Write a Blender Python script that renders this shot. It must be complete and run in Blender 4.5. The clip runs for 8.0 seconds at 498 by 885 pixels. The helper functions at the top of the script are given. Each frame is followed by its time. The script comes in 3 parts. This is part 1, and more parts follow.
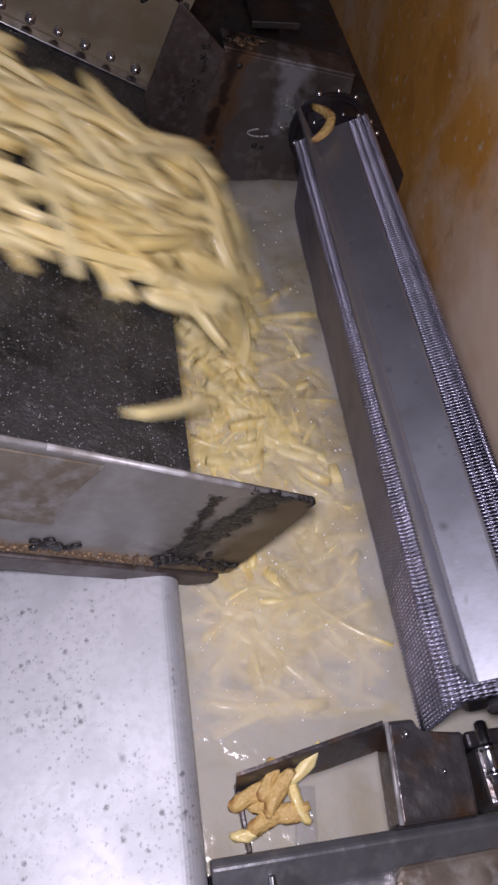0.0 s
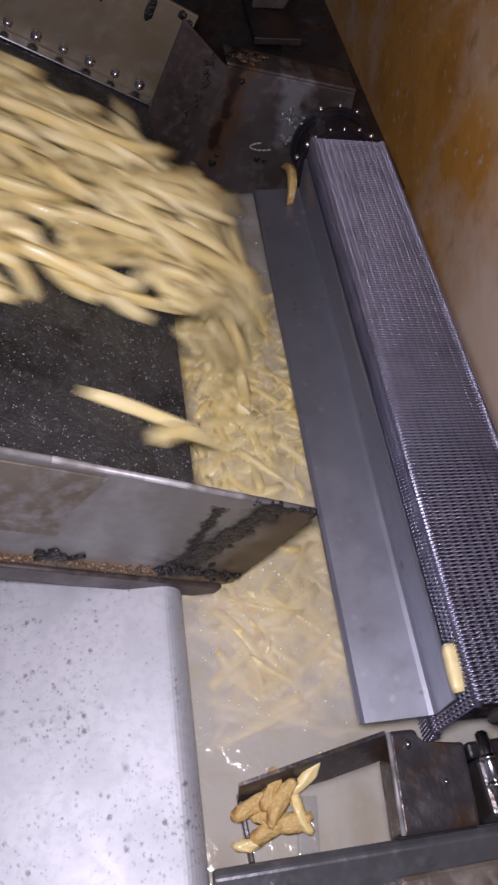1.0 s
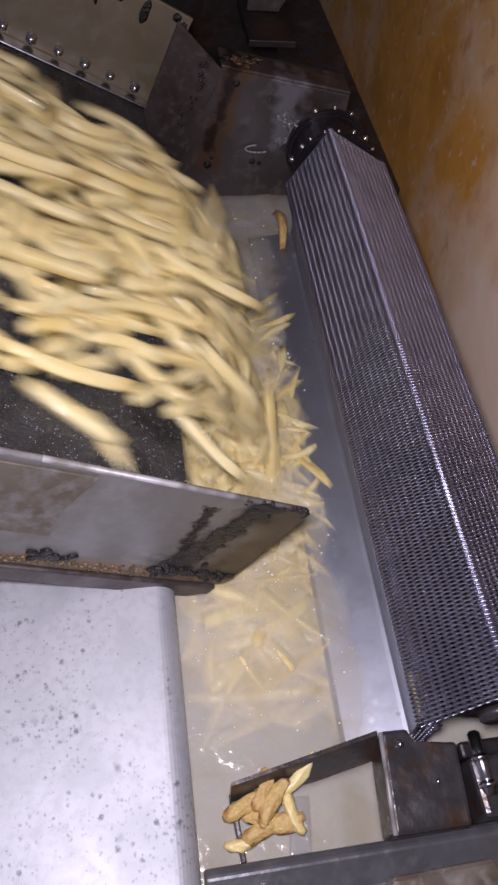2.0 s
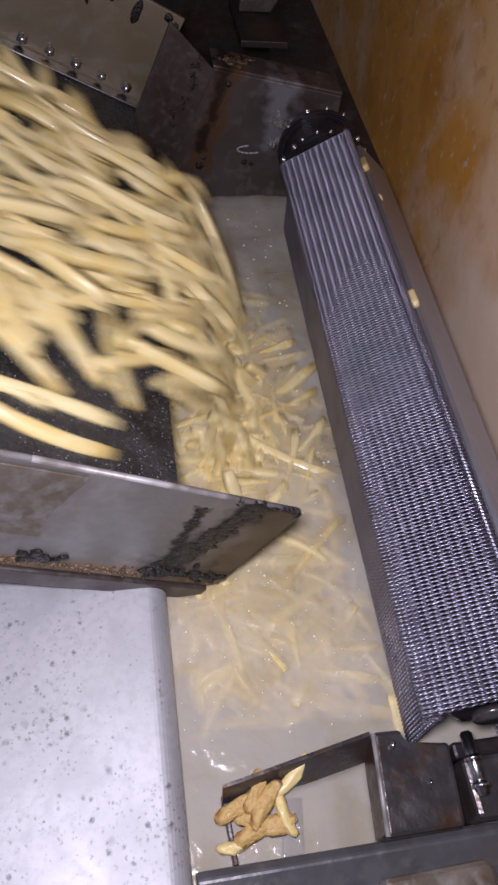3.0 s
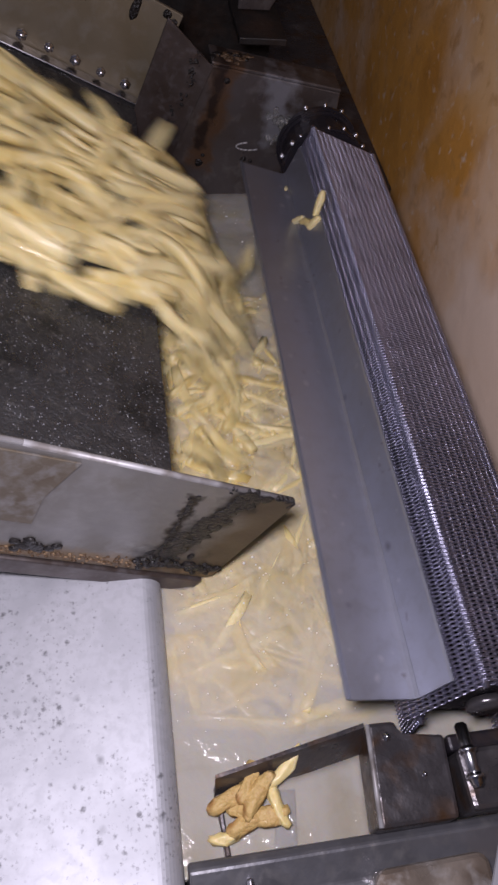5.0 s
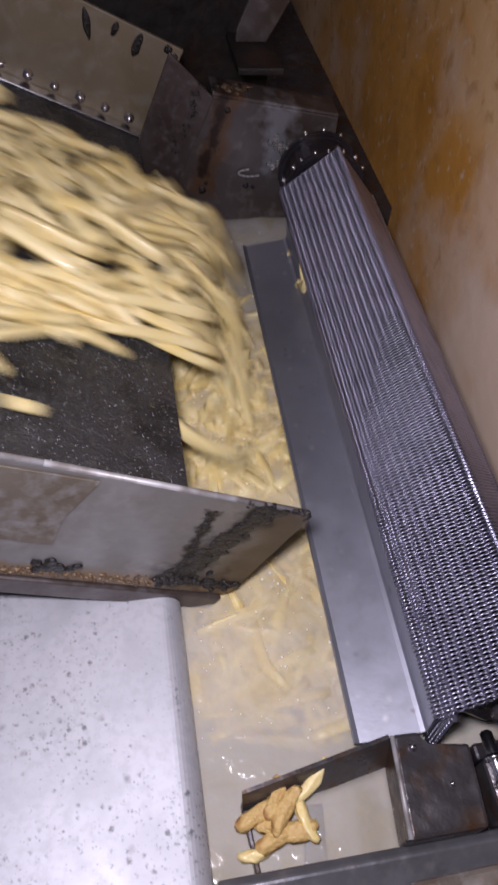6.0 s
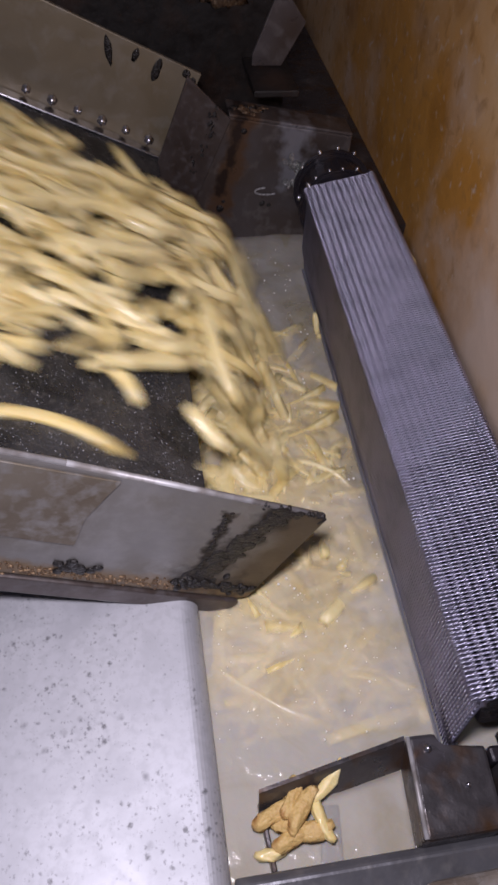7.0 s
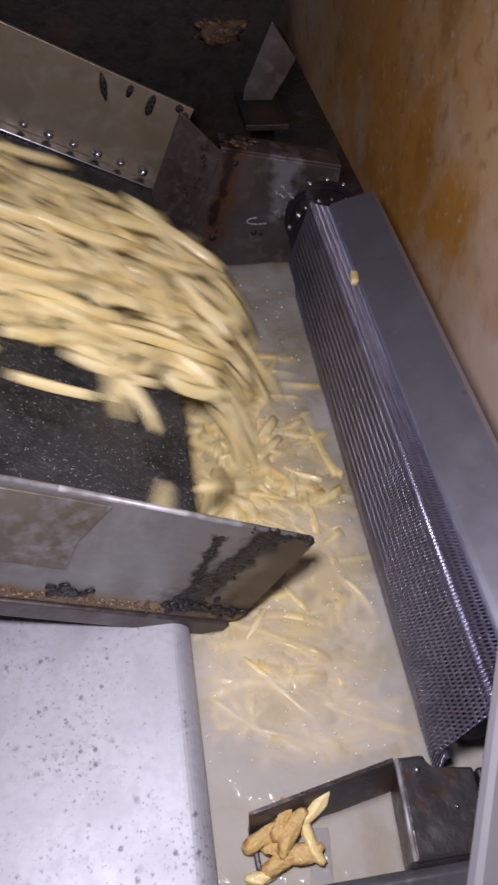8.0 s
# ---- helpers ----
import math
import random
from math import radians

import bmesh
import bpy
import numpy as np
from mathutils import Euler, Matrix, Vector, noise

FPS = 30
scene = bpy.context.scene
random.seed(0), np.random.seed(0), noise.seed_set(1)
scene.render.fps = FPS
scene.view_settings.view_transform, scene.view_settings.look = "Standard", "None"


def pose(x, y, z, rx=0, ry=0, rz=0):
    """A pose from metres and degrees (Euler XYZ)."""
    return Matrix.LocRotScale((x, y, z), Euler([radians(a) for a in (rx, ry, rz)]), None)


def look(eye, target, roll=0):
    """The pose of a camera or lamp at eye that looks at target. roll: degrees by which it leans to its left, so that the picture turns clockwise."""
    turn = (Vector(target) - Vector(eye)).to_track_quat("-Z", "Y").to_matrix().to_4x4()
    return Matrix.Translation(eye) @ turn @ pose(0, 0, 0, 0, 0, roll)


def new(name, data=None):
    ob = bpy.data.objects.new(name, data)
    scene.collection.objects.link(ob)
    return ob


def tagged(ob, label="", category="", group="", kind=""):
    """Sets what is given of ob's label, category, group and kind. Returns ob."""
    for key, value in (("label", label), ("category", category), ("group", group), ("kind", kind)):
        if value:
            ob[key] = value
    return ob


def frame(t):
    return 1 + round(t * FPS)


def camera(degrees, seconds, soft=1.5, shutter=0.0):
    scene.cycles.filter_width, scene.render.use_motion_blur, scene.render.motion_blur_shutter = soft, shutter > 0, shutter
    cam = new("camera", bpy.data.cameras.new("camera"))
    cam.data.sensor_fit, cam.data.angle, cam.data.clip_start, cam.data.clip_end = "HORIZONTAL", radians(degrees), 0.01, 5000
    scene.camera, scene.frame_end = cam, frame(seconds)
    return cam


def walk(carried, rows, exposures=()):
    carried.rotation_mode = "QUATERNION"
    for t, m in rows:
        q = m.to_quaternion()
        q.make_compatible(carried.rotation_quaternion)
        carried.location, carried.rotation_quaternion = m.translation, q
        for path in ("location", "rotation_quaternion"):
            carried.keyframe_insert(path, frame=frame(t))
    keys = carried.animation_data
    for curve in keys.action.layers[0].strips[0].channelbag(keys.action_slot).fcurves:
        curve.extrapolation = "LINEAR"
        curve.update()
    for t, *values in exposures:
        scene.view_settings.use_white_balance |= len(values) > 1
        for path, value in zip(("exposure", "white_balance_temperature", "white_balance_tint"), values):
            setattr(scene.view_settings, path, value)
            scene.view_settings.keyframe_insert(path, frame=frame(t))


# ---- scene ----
cam = camera(38.6, 8.0, soft=2.6, shutter=0.9)
PATH = [
    (0, (-0.001, 0.001, 0.45), (0.344, 1.089, -1.192), 11.0),
    (0.5, (0.002, 0.002, 0.452), (0.329, 1.099, -1.188), 10.0),
    (1, (-0.001, 0.0, 0.455), (0.336, 1.109, -1.175), 10.4),
    (1.5, (0.002, -0.002, 0.455), (0.333, 1.113, -1.172), 10.1),
    (3, (0.005, -0.003, 0.453), (0.359, 1.116, -1.166), 10.8),
    (3.5, (0.008, -0.002, 0.45), (0.354, 1.121, -1.168), 10.4),
    (4, (0.008, -0.006, 0.45), (0.355, 1.12, -1.166), 10.5),
    (4.5, (0.01, -0.01, 0.449), (0.348, 1.124, -1.163), 10.2),
    (5.8, (0.008, -0.017, 0.445), (0.379, 1.119, -1.158), 10.5),
    (6, (0.006, -0.02, 0.448), (0.329, 1.179, -1.12), 6.9),
    (6.5, (0.005, -0.027, 0.445), (0.332, 1.191, -1.108), 7.0),
    (7, (0.005, -0.035, 0.45), (0.282, 1.22, -1.083), 4.7),
    (7.5, (0.013, -0.039, 0.454), (0.316, 1.243, -1.051), 4.5),
    (8, (0.009, -0.041, 0.458), (0.297, 1.262, -1.032), 4.5),
]
walk(cam, [(t, look(eye, target, roll)) for t, eye, target, roll in PATH], [(0.0, 0.0, 6500, 22), (1.0, 0.0, 6500, 22), (1.5, 0.06, 6500, 22), (3.0, 0.04, 6500, 22), (4.0, -0.02, 6500, 22), (4.5, -0.02, 6500, 22), (6.0, 0.11, 6500, 22), (6.5, 0.10, 6500, 22), (7.0, 0.0, 6500, 22), (7.5, 0.03, 6500, 22), (8.0, 0.13, 6500, 22)])

# ---- light: the phone's cool light beside the camera, and a dim hall ----
world = bpy.data.worlds.new("hall")
scene.world = world
world.use_nodes = True
world.node_tree.nodes["Background"].inputs[0].default_value = (0.62, 0.68, 1.0, 1)
world.node_tree.nodes["Background"].inputs[1].default_value = 0.07
LAMP_W = 2.5
ld = bpy.data.lights.new("phone_light", "AREA")
ld.shape, ld.size, ld.energy, ld.color = "DISK", 0.05, LAMP_W, (0.93, 0.93, 1.0)
phone_light = new("phone_light", ld)
phone_light.matrix_world = look((-0.010, 0.014, 0.470), (0.08, 0.25, 0.0))
scene.view_settings.exposure = 0.0


# ---- materials ----
def mat(name, base, rough=0.5, metal=0.0, **kw):
    """Principled material with grain, blotches and relief at real size."""
    m = bpy.data.materials.new(name)
    m.use_nodes = True
    nt = m.node_tree
    n, l = nt.nodes, nt.links
    p = n["Principled BSDF"]
    p.inputs["Roughness"].default_value = rough
    p.inputs["Metallic"].default_value = metal
    tc = n.new("ShaderNodeTexCoord")
    src = tc.outputs["Object"]

    def noise_tex(scale, detail=4, stretch=None, dist=0.0):
        t = n.new("ShaderNodeTexNoise")
        t.inputs["Scale"].default_value = scale
        t.inputs["Detail"].default_value = detail
        t.inputs["Distortion"].default_value = dist
        if stretch:
            mp = n.new("ShaderNodeMapping")
            mp.inputs["Scale"].default_value = stretch
            l.new(src, mp.inputs[0])
            l.new(mp.outputs[0], t.inputs[0])
        else:
            l.new(src, t.inputs[0])
        return t.outputs[0]

    def ramp(value, lo, hi):
        r = n.new("ShaderNodeMapRange")
        r.inputs["From Min"].default_value, r.inputs["From Max"].default_value = lo, hi
        l.new(value, r.inputs[0])
        return r.outputs[0]

    def mix(fac, a, b):
        x = n.new("ShaderNodeMix")
        x.data_type = "RGBA"
        l.new(fac, x.inputs[0])
        for k, v in ((6, a), (7, b)):
            if isinstance(v, tuple):
                x.inputs[k].default_value = (*v, 1)
            else:
                l.new(v, x.inputs[k])
        return x.outputs[2]

    colour = base
    # each layer: colour, noise scale, from, to, stretch
    for c, scale, lo, hi, stretch in kw.get("layers", ()):
        colour = mix(ramp(noise_tex(scale, 5, stretch, kw.get("dist", 0.3)), lo, hi), colour, c)
    for c, scale, size in kw.get("spots", ()):
        v = n.new("ShaderNodeTexVoronoi")
        v.inputs["Scale"].default_value = scale
        wob = n.new("ShaderNodeMix")
        wob.data_type = "VECTOR"
        wob.inputs[0].default_value = 0.003
        nz = n.new("ShaderNodeTexNoise")
        nz.inputs["Scale"].default_value = scale * 2.5
        l.new(src, nz.inputs[0])
        l.new(src, wob.inputs[4])
        l.new(nz.outputs[1], wob.inputs[5])
        l.new(wob.outputs[1], v.inputs[0])
        sep = n.new("ShaderNodeSeparateColor")
        l.new(v.outputs["Color"], sep.inputs[0])
        lim = n.new("ShaderNodeMath")
        lim.operation = "MULTIPLY"
        both = n.new("ShaderNodeMath")
        both.operation = "MULTIPLY"
        l.new(ramp(sep.outputs[0], 0.55, 1.0), both.inputs[0])
        l.new(ramp(noise_tex(22, 4), 0.30, 0.62), both.inputs[1])
        l.new(both.outputs[0], lim.inputs[0])
        lim.inputs[1].default_value = size
        dif = n.new("ShaderNodeMath")
        dif.operation = "SUBTRACT"
        l.new(lim.outputs[0], dif.inputs[0])
        l.new(v.outputs["Distance"], dif.inputs[1])
        colour = mix(ramp(dif.outputs[0], -0.10, 0.26), colour, c)
    if kw.get("random"):
        oi = n.new("ShaderNodeObjectInfo")
        c, amount = kw["random"]
        mu = n.new("ShaderNodeMath")
        mu.operation = "MULTIPLY"
        mu.inputs[1].default_value = amount
        l.new(oi.outputs["Random"], mu.inputs[0])
        colour = mix(mu.outputs[0], colour, c)
    if isinstance(colour, tuple):
        p.inputs["Base Color"].default_value = (*colour, 1)
    else:
        l.new(colour, p.inputs["Base Color"])
    if kw.get("rough_noise"):
        scale, lo, hi = kw["rough_noise"]
        r = n.new("ShaderNodeMapRange")
        r.inputs["To Min"].default_value, r.inputs["To Max"].default_value = lo, hi
        r.inputs["From Min"].default_value, r.inputs["From Max"].default_value = 0.3, 0.7
        l.new(noise_tex(scale, 4), r.inputs[0])
        l.new(r.outputs[0], p.inputs["Roughness"])
    if kw.get("bump"):
        scale, depth = kw["bump"][:2]
        b = n.new("ShaderNodeBump")
        b.inputs["Strength"].default_value = kw["bump"][2] if len(kw["bump"]) > 2 else 0.6
        b.inputs["Distance"].default_value = depth
        l.new(noise_tex(scale, 4), b.inputs["Height"])
        l.new(b.outputs[0], p.inputs["Normal"])
    if kw.get("sss"):
        p.inputs["Subsurface Weight"].default_value = kw["sss"]
        p.inputs["Subsurface Radius"].default_value = (0.006, 0.004, 0.002)
    if kw.get("coat"):
        p.inputs["Coat Weight"].default_value = kw["coat"]
        p.inputs["Coat Roughness"].default_value = 0.12
    return m


COVER = mat("spotted_stainless", (0.53, 0.535, 0.57), 0.5, 0.52, layers=[((0.48, 0.485, 0.53), 9, 0.40, 0.75, None), ((0.44, 0.445, 0.48), 32, 0.50, 0.72, None), ((0.46, 0.465, 0.50), 190, 0.45, 0.66, None)],
            spots=[((0.29, 0.29, 0.315), 520, 0.58), ((0.19, 0.19, 0.205), 240, 0.46), ((0.17, 0.17, 0.185), 90, 0.24)], rough_noise=(25, 0.54, 0.62), bump=(300, 0.00012, 0.4))
CHUTE = mat("chute_steel", (0.17, 0.142, 0.108), 0.45, 0.5, layers=[((0.115, 0.085, 0.055), 18, 0.45, 0.7, None), ((0.22, 0.205, 0.19), 120, 0.45, 0.7, None)],
            rough_noise=(40, 0.35, 0.6), bump=(200, 0.0004))
SCORCHED = mat("scorched_steel", (0.088, 0.070, 0.066), 0.4, 0.5, layers=[((0.06, 0.042, 0.035), 26, 0.42, 0.66, None), ((0.115, 0.10, 0.10), 120, 0.5, 0.72, None)], rough_noise=(60, 0.28, 0.55), bump=(160, 0.0005))
PAN = mat("wet_dark_pan", (0.10, 0.10, 0.105), 0.25, 0.7, layers=[((0.05, 0.05, 0.05), 30, 0.45, 0.65, None), ((0.17, 0.165, 0.16), 220, 0.55, 0.75, None)],
          rough_noise=(90, 0.15, 0.5), bump=(420, 0.0012, 0.9))
WIRE = mat("belt_wire", (0.45, 0.44, 0.56), 0.37, 1.0, layers=[((0.34, 0.335, 0.43), 40, 0.45, 0.7, None)])
SHEET = mat("flight_sheet", (0.41, 0.42, 0.485), 0.46, 0.87, layers=[((0.36, 0.37, 0.43), 9, 0.4, 0.75, (1, 0.3, 1)), ((0.37, 0.375, 0.42), 110, 0.45, 0.7, None), ((0.24, 0.22, 0.22), 60, 0.68, 0.76, None)],
            spots=[((0.62, 0.61, 0.64), 75, 0.22), ((0.05, 0.045, 0.05), 42, 0.16)], rough_noise=(30, 0.42, 0.50), bump=(260, 0.0001))
GREASY = mat("greasy_dark_steel", (0.085, 0.078, 0.083), 0.3, 0.6, layers=[((0.10, 0.055, 0.03), 45, 0.5, 0.7, None), ((0.19, 0.18, 0.18), 28, 0.55, 0.75, None)],
             rough_noise=(70, 0.18, 0.5), bump=(160, 0.001))
FARSTEEL = mat("grimy_steel", (0.33, 0.29, 0.25), 0.4, 0.5, layers=[((0.17, 0.13, 0.10), 16, 0.45, 0.65, None), ((0.38, 0.35, 0.33), 90, 0.5, 0.7, None)],
               rough_noise=(50, 0.25, 0.5), bump=(120, 0.0006))
# FARSTEEL's grime again, with the far end's dimness put into a darker colour
FARWALL = mat("far_wall_grime_dimmed", (0.092, 0.078, 0.077), 0.4, 0.4, layers=[((0.07, 0.05, 0.04), 16, 0.42, 0.65, None), ((0.14, 0.125, 0.12), 70, 0.52, 0.72, None)],
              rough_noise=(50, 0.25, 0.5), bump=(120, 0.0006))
BEIGE = mat("beige_filmed_steel", (0.215, 0.178, 0.125), 0.45, 0.35, layers=[((0.19, 0.15, 0.095), 14, 0.42, 0.7, None), ((0.24, 0.21, 0.165), 70, 0.5, 0.72, None)], rough_noise=(40, 0.35, 0.55), bump=(150, 0.0003))
BLACK = mat("burnt_deposit", (0.010, 0.0075, 0.007), 0.42, 0.0, bump=(500, 0.002, 1.0), coat=0.12)
WETDARK = mat("wet_black_steel", (0.024, 0.021, 0.027), 0.34, 0.3, layers=[((0.045, 0.03, 0.025), 60, 0.5, 0.7, None)], rough_noise=(70, 0.2, 0.5), bump=(220, 0.0008))
RUST = mat("rust_crumbs", (0.13, 0.075, 0.038), 0.55, 0.0, layers=[((0.05, 0.028, 0.017), 130, 0.42, 0.6, None), ((0.27, 0.19, 0.12), 260, 0.52, 0.68, None)], bump=(600, 0.002, 1.0))
CRUMB = mat("dry_crumbs", (0.26, 0.17, 0.095), 0.7, 0.0, layers=[((0.16, 0.10, 0.06), 200, 0.45, 0.65, None)], bump=(500, 0.001))
EDGE = mat("worn_bright_edge", (0.42, 0.41, 0.42), 0.5, 0.3, layers=[((0.20, 0.18, 0.17), 60, 0.42, 0.62, None)])
RIM = mat("grey_rim_steel", (0.15, 0.15, 0.165), 0.38, 0.55, layers=[((0.09, 0.088, 0.095), 24, 0.45, 0.7, None), ((0.19, 0.185, 0.19), 110, 0.5, 0.72, None)], rough_noise=(50, 0.28, 0.5), bump=(140, 0.0005))
CHROME = mat("bright_steel", (0.66, 0.66, 0.70), 0.26, 1.0, layers=[((0.4, 0.4, 0.43), 120, 0.5, 0.7, None)])
# near-black: the dark void behind the chute is put into this colour
VOID_DARK = mat("void_dark_panel", (0.013, 0.010, 0.009), 0.55, 0.0, layers=[((0.035, 0.018, 0.011), 22, 0.5, 0.7, None), ((0.03, 0.026, 0.026), 50, 0.62, 0.80, None)], rough_noise=(60, 0.38, 0.65), bump=(120, 0.001))
WALL = mat("stained_wall", (0.72, 0.47, 0.245), 0.5, 0.0, layers=[((0.64, 0.30, 0.06), 4.5, 0.40, 0.60, None), ((0.40, 0.17, 0.03), 10, 0.52, 0.74, None), ((0.68, 0.50, 0.36), 6, 0.54, 0.72, None), ((0.46, 0.23, 0.07), 55, 0.54, 0.76, None), ((0.70, 0.54, 0.40), 90, 0.60, 0.76, None)],
           dist=0.4, rough_noise=(30, 0.4, 0.6), bump=(60, 0.001))
WATER = mat("milky_starch_water", (0.70, 0.66, 0.585), 0.08, 0.0, layers=[((0.50, 0.43, 0.29), 10, 0.45, 0.68, None), ((0.68, 0.65, 0.58), 34, 0.5, 0.72, None), ((0.62, 0.54, 0.33), 17, 0.49, 0.70, None)], dist=1.5, bump=(70, 0.003, 0.7), sss=0.25)
MILK = mat("dense_milky_water", (0.74, 0.70, 0.62), 0.6, 0.0, layers=[((0.54, 0.47, 0.33), 9, 0.42, 0.7, None)], dist=1.5)
HAZE = mat("cloudy_water", (0.72, 0.675, 0.59), 0.6, 0.0, layers=[((0.54, 0.46, 0.31), 10, 0.45, 0.68, None), ((0.70, 0.67, 0.60), 30, 0.5, 0.72, None)], dist=1.5)
for cloudy, share in ((WATER, 0.34), (HAZE, 0.23)):
    net = cloudy.node_tree
    clear = net.nodes.new("ShaderNodeBsdfTransparent")
    veil = net.nodes.new("ShaderNodeMixShader")
    veil.inputs[0].default_value = share
    net.links.new(clear.outputs[0], veil.inputs[1])
    net.links.new(net.nodes["Principled BSDF"].outputs[0], veil.inputs[2])
    net.links.new(veil.outputs[0], net.nodes["Material Output"].inputs[0])
# opaque white: the lamp's glints on the bubbles, put into their colour
BUBBLE_GLINT = mat("white_bubble_glint", (0.85, 0.83, 0.78), 0.2, 0.0, coat=0.8)
# glints of the pan's clear water drops, painted as an even grey
DROP_GLINT = mat("grey_drop_glint", (0.24, 0.24, 0.255), 0.1, 0.0, coat=1.0)
FOAM = mat("bubble_film", (0.9, 0.9, 0.88), 0.03, 0.0)
FOAM.node_tree.nodes["Principled BSDF"].inputs["Transmission Weight"].default_value = 0.92
FOAM.node_tree.nodes["Principled BSDF"].inputs["IOR"].default_value = 1.33
FRY = mat("pale_potato", (0.72, 0.56, 0.215), 0.45, 0.0, layers=[((0.58, 0.42, 0.14), 45, 0.45, 0.7, None), ((0.76, 0.67, 0.40), 130, 0.5, 0.72, None)],
          random=((0.78, 0.675, 0.375), 0.8), bump=(300, 0.0012), sss=0.2, coat=0.2)
FRIED = mat("browned_potato", (0.57, 0.385, 0.14), 0.55, 0.0, layers=[((0.36, 0.17, 0.05), 75, 0.45, 0.68, None), ((0.66, 0.46, 0.20), 130, 0.55, 0.72, None)], bump=(260, 0.0022, 1.0), sss=0.08, coat=0.06)
GUARD = mat("grey_guard_paint", (0.048, 0.047, 0.051), 0.7, 0.0, layers=[((0.045, 0.044, 0.048), 25, 0.4, 0.7, None)], bump=(90, 0.0003))
CONCRETE = mat("hall_floor", (0.16, 0.15, 0.14), 0.7, 0.0, layers=[((0.10, 0.09, 0.085), 4, 0.4, 0.65, None)], bump=(30, 0.002))


def stain_or_light(m, colour, a, b, c, width, v0, v1, amp=1.1, scale=110, axis=0):
    """Stains the plate, or paints light into its colour, along the line a*x + b*z = c (a*y with axis 1) of its own
    space, between v0 and v1 of z, with a ragged edge.
    """
    n, l = m.node_tree.nodes, m.node_tree.links
    p = n["Principled BSDF"]
    tc, sep = n.new("ShaderNodeTexCoord"), n.new("ShaderNodeSeparateXYZ")
    l.new(tc.outputs["Object"], sep.inputs[0])

    def op(kind, x, y=None, z=None):
        k = n.new("ShaderNodeMath")
        k.operation = kind
        for slot, value in enumerate((x, y, z)):
            if value is None:
                continue
            if isinstance(value, (int, float)):
                k.inputs[slot].default_value = value
            else:
                l.new(value, k.inputs[slot])
        return k.outputs[0]

    u = op("ABSOLUTE", op("SUBTRACT", op("ADD", op("MULTIPLY", sep.outputs[axis], a), op("MULTIPLY", sep.outputs[2], b)), c))
    across = op("SUBTRACT", 1.0, op("DIVIDE", u, width))
    along = op("DIVIDE", op("MINIMUM", op("SUBTRACT", sep.outputs[2], v0), op("SUBTRACT", v1, sep.outputs[2])), width)
    nz = n.new("ShaderNodeTexNoise")
    nz.inputs["Scale"].default_value, nz.inputs["Detail"].default_value = scale, 6
    l.new(tc.outputs["Object"], nz.inputs[0])
    body = op("ADD", op("MINIMUM", across, along), op("MULTIPLY", op("SUBTRACT", nz.outputs[0], 0.5), amp * 2))
    r = n.new("ShaderNodeMapRange")
    r.inputs["From Min"].default_value, r.inputs["From Max"].default_value = -0.1, 0.65
    l.new(body, r.inputs[0])
    x = n.new("ShaderNodeMix")
    x.data_type = "RGBA"
    l.new(r.outputs[0], x.inputs[0])
    l.new(p.inputs["Base Color"].links[0].from_socket, x.inputs[6])
    x.inputs[7].default_value = (*colour, 1)
    l.new(x.outputs[2], p.inputs["Base Color"])
    return m


stain_or_light(FARWALL, (0.105, 0.058, 0.034), 1, -0.235, 0.0906, 0.014, 0.026, 0.138, 1.3, 70)     # rust runs
stain_or_light(FARWALL, (0.03, 0.018, 0.014), 1, -0.235, 0.0860, 0.007, 0.050, 0.138, 1.5, 90)
stain_or_light(FARWALL, (0.22, 0.215, 0.235), 1, 0, 0.172, 0.016, 0.055, 0.125, 1.4, 75)            # dried white splashes
stain_or_light(WALL, (0.80, 0.62, 0.49), 1, 0.35, 0.26, 0.30, -0.3, 0.40, 0.8, 13, 1)                # lamp brightness low on the near wall, painted in as pale colour
NEARSIDE = mat("stained_chute_side", (0.205, 0.195, 0.19), 0.45, 0.5, layers=[((0.165, 0.145, 0.12), 18, 0.45, 0.7, None), ((0.22, 0.21, 0.20), 120, 0.45, 0.7, None)],
               rough_noise=(40, 0.35, 0.6), bump=(200, 0.0004))
stain_or_light(NEARSIDE, (0.105, 0.078, 0.05), 1, 0, 0.055, 0.035, -0.09, 0.06, 0.5, 40)      # brown film at the free end
stain_or_light(NEARSIDE, (0.20, 0.135, 0.075), 0, 1, -0.058, 0.010, -0.09, 0.0, 0.9, 130)      # rust along the weld
stain_or_light(NEARSIDE, (0.022, 0.016, 0.013), 1, 0.14, 0.003, 0.005, -0.036, 0.026, 1.3, 160)
stain_or_light(NEARSIDE, (0.020, 0.015, 0.012), 1, -0.20, 0.0225, 0.013, -0.05, 0.044, 1.0, 120)
stain_or_light(NEARSIDE, (0.020, 0.015, 0.012), 1, 0, 0.032, 0.007, 0.021, 0.045, 1.0, 150)
stain_or_light(NEARSIDE, (0.022, 0.016, 0.013), 1, 0, 0.030, 0.036, -0.062, -0.040, 1.0, 110)

# ---- mesh helpers ----
def mesh_of(bm, material, smooth=False):
    me = bpy.data.meshes.new("m")
    bmesh.ops.recalc_face_normals(bm, faces=bm.faces[:])
    bm.to_mesh(me)
    bm.free()
    me.materials.append(material)
    if smooth:
        for f in me.polygons:
            f.use_smooth = True
    return me


def part(name, bm, material, parent=None, label="", smooth=False):
    ob = new(name, mesh_of(bm, material, smooth) if isinstance(bm, bmesh.types.BMesh) else bm)
    ob.parent = parent
    if label:
        tagged(ob, label)
    return ob


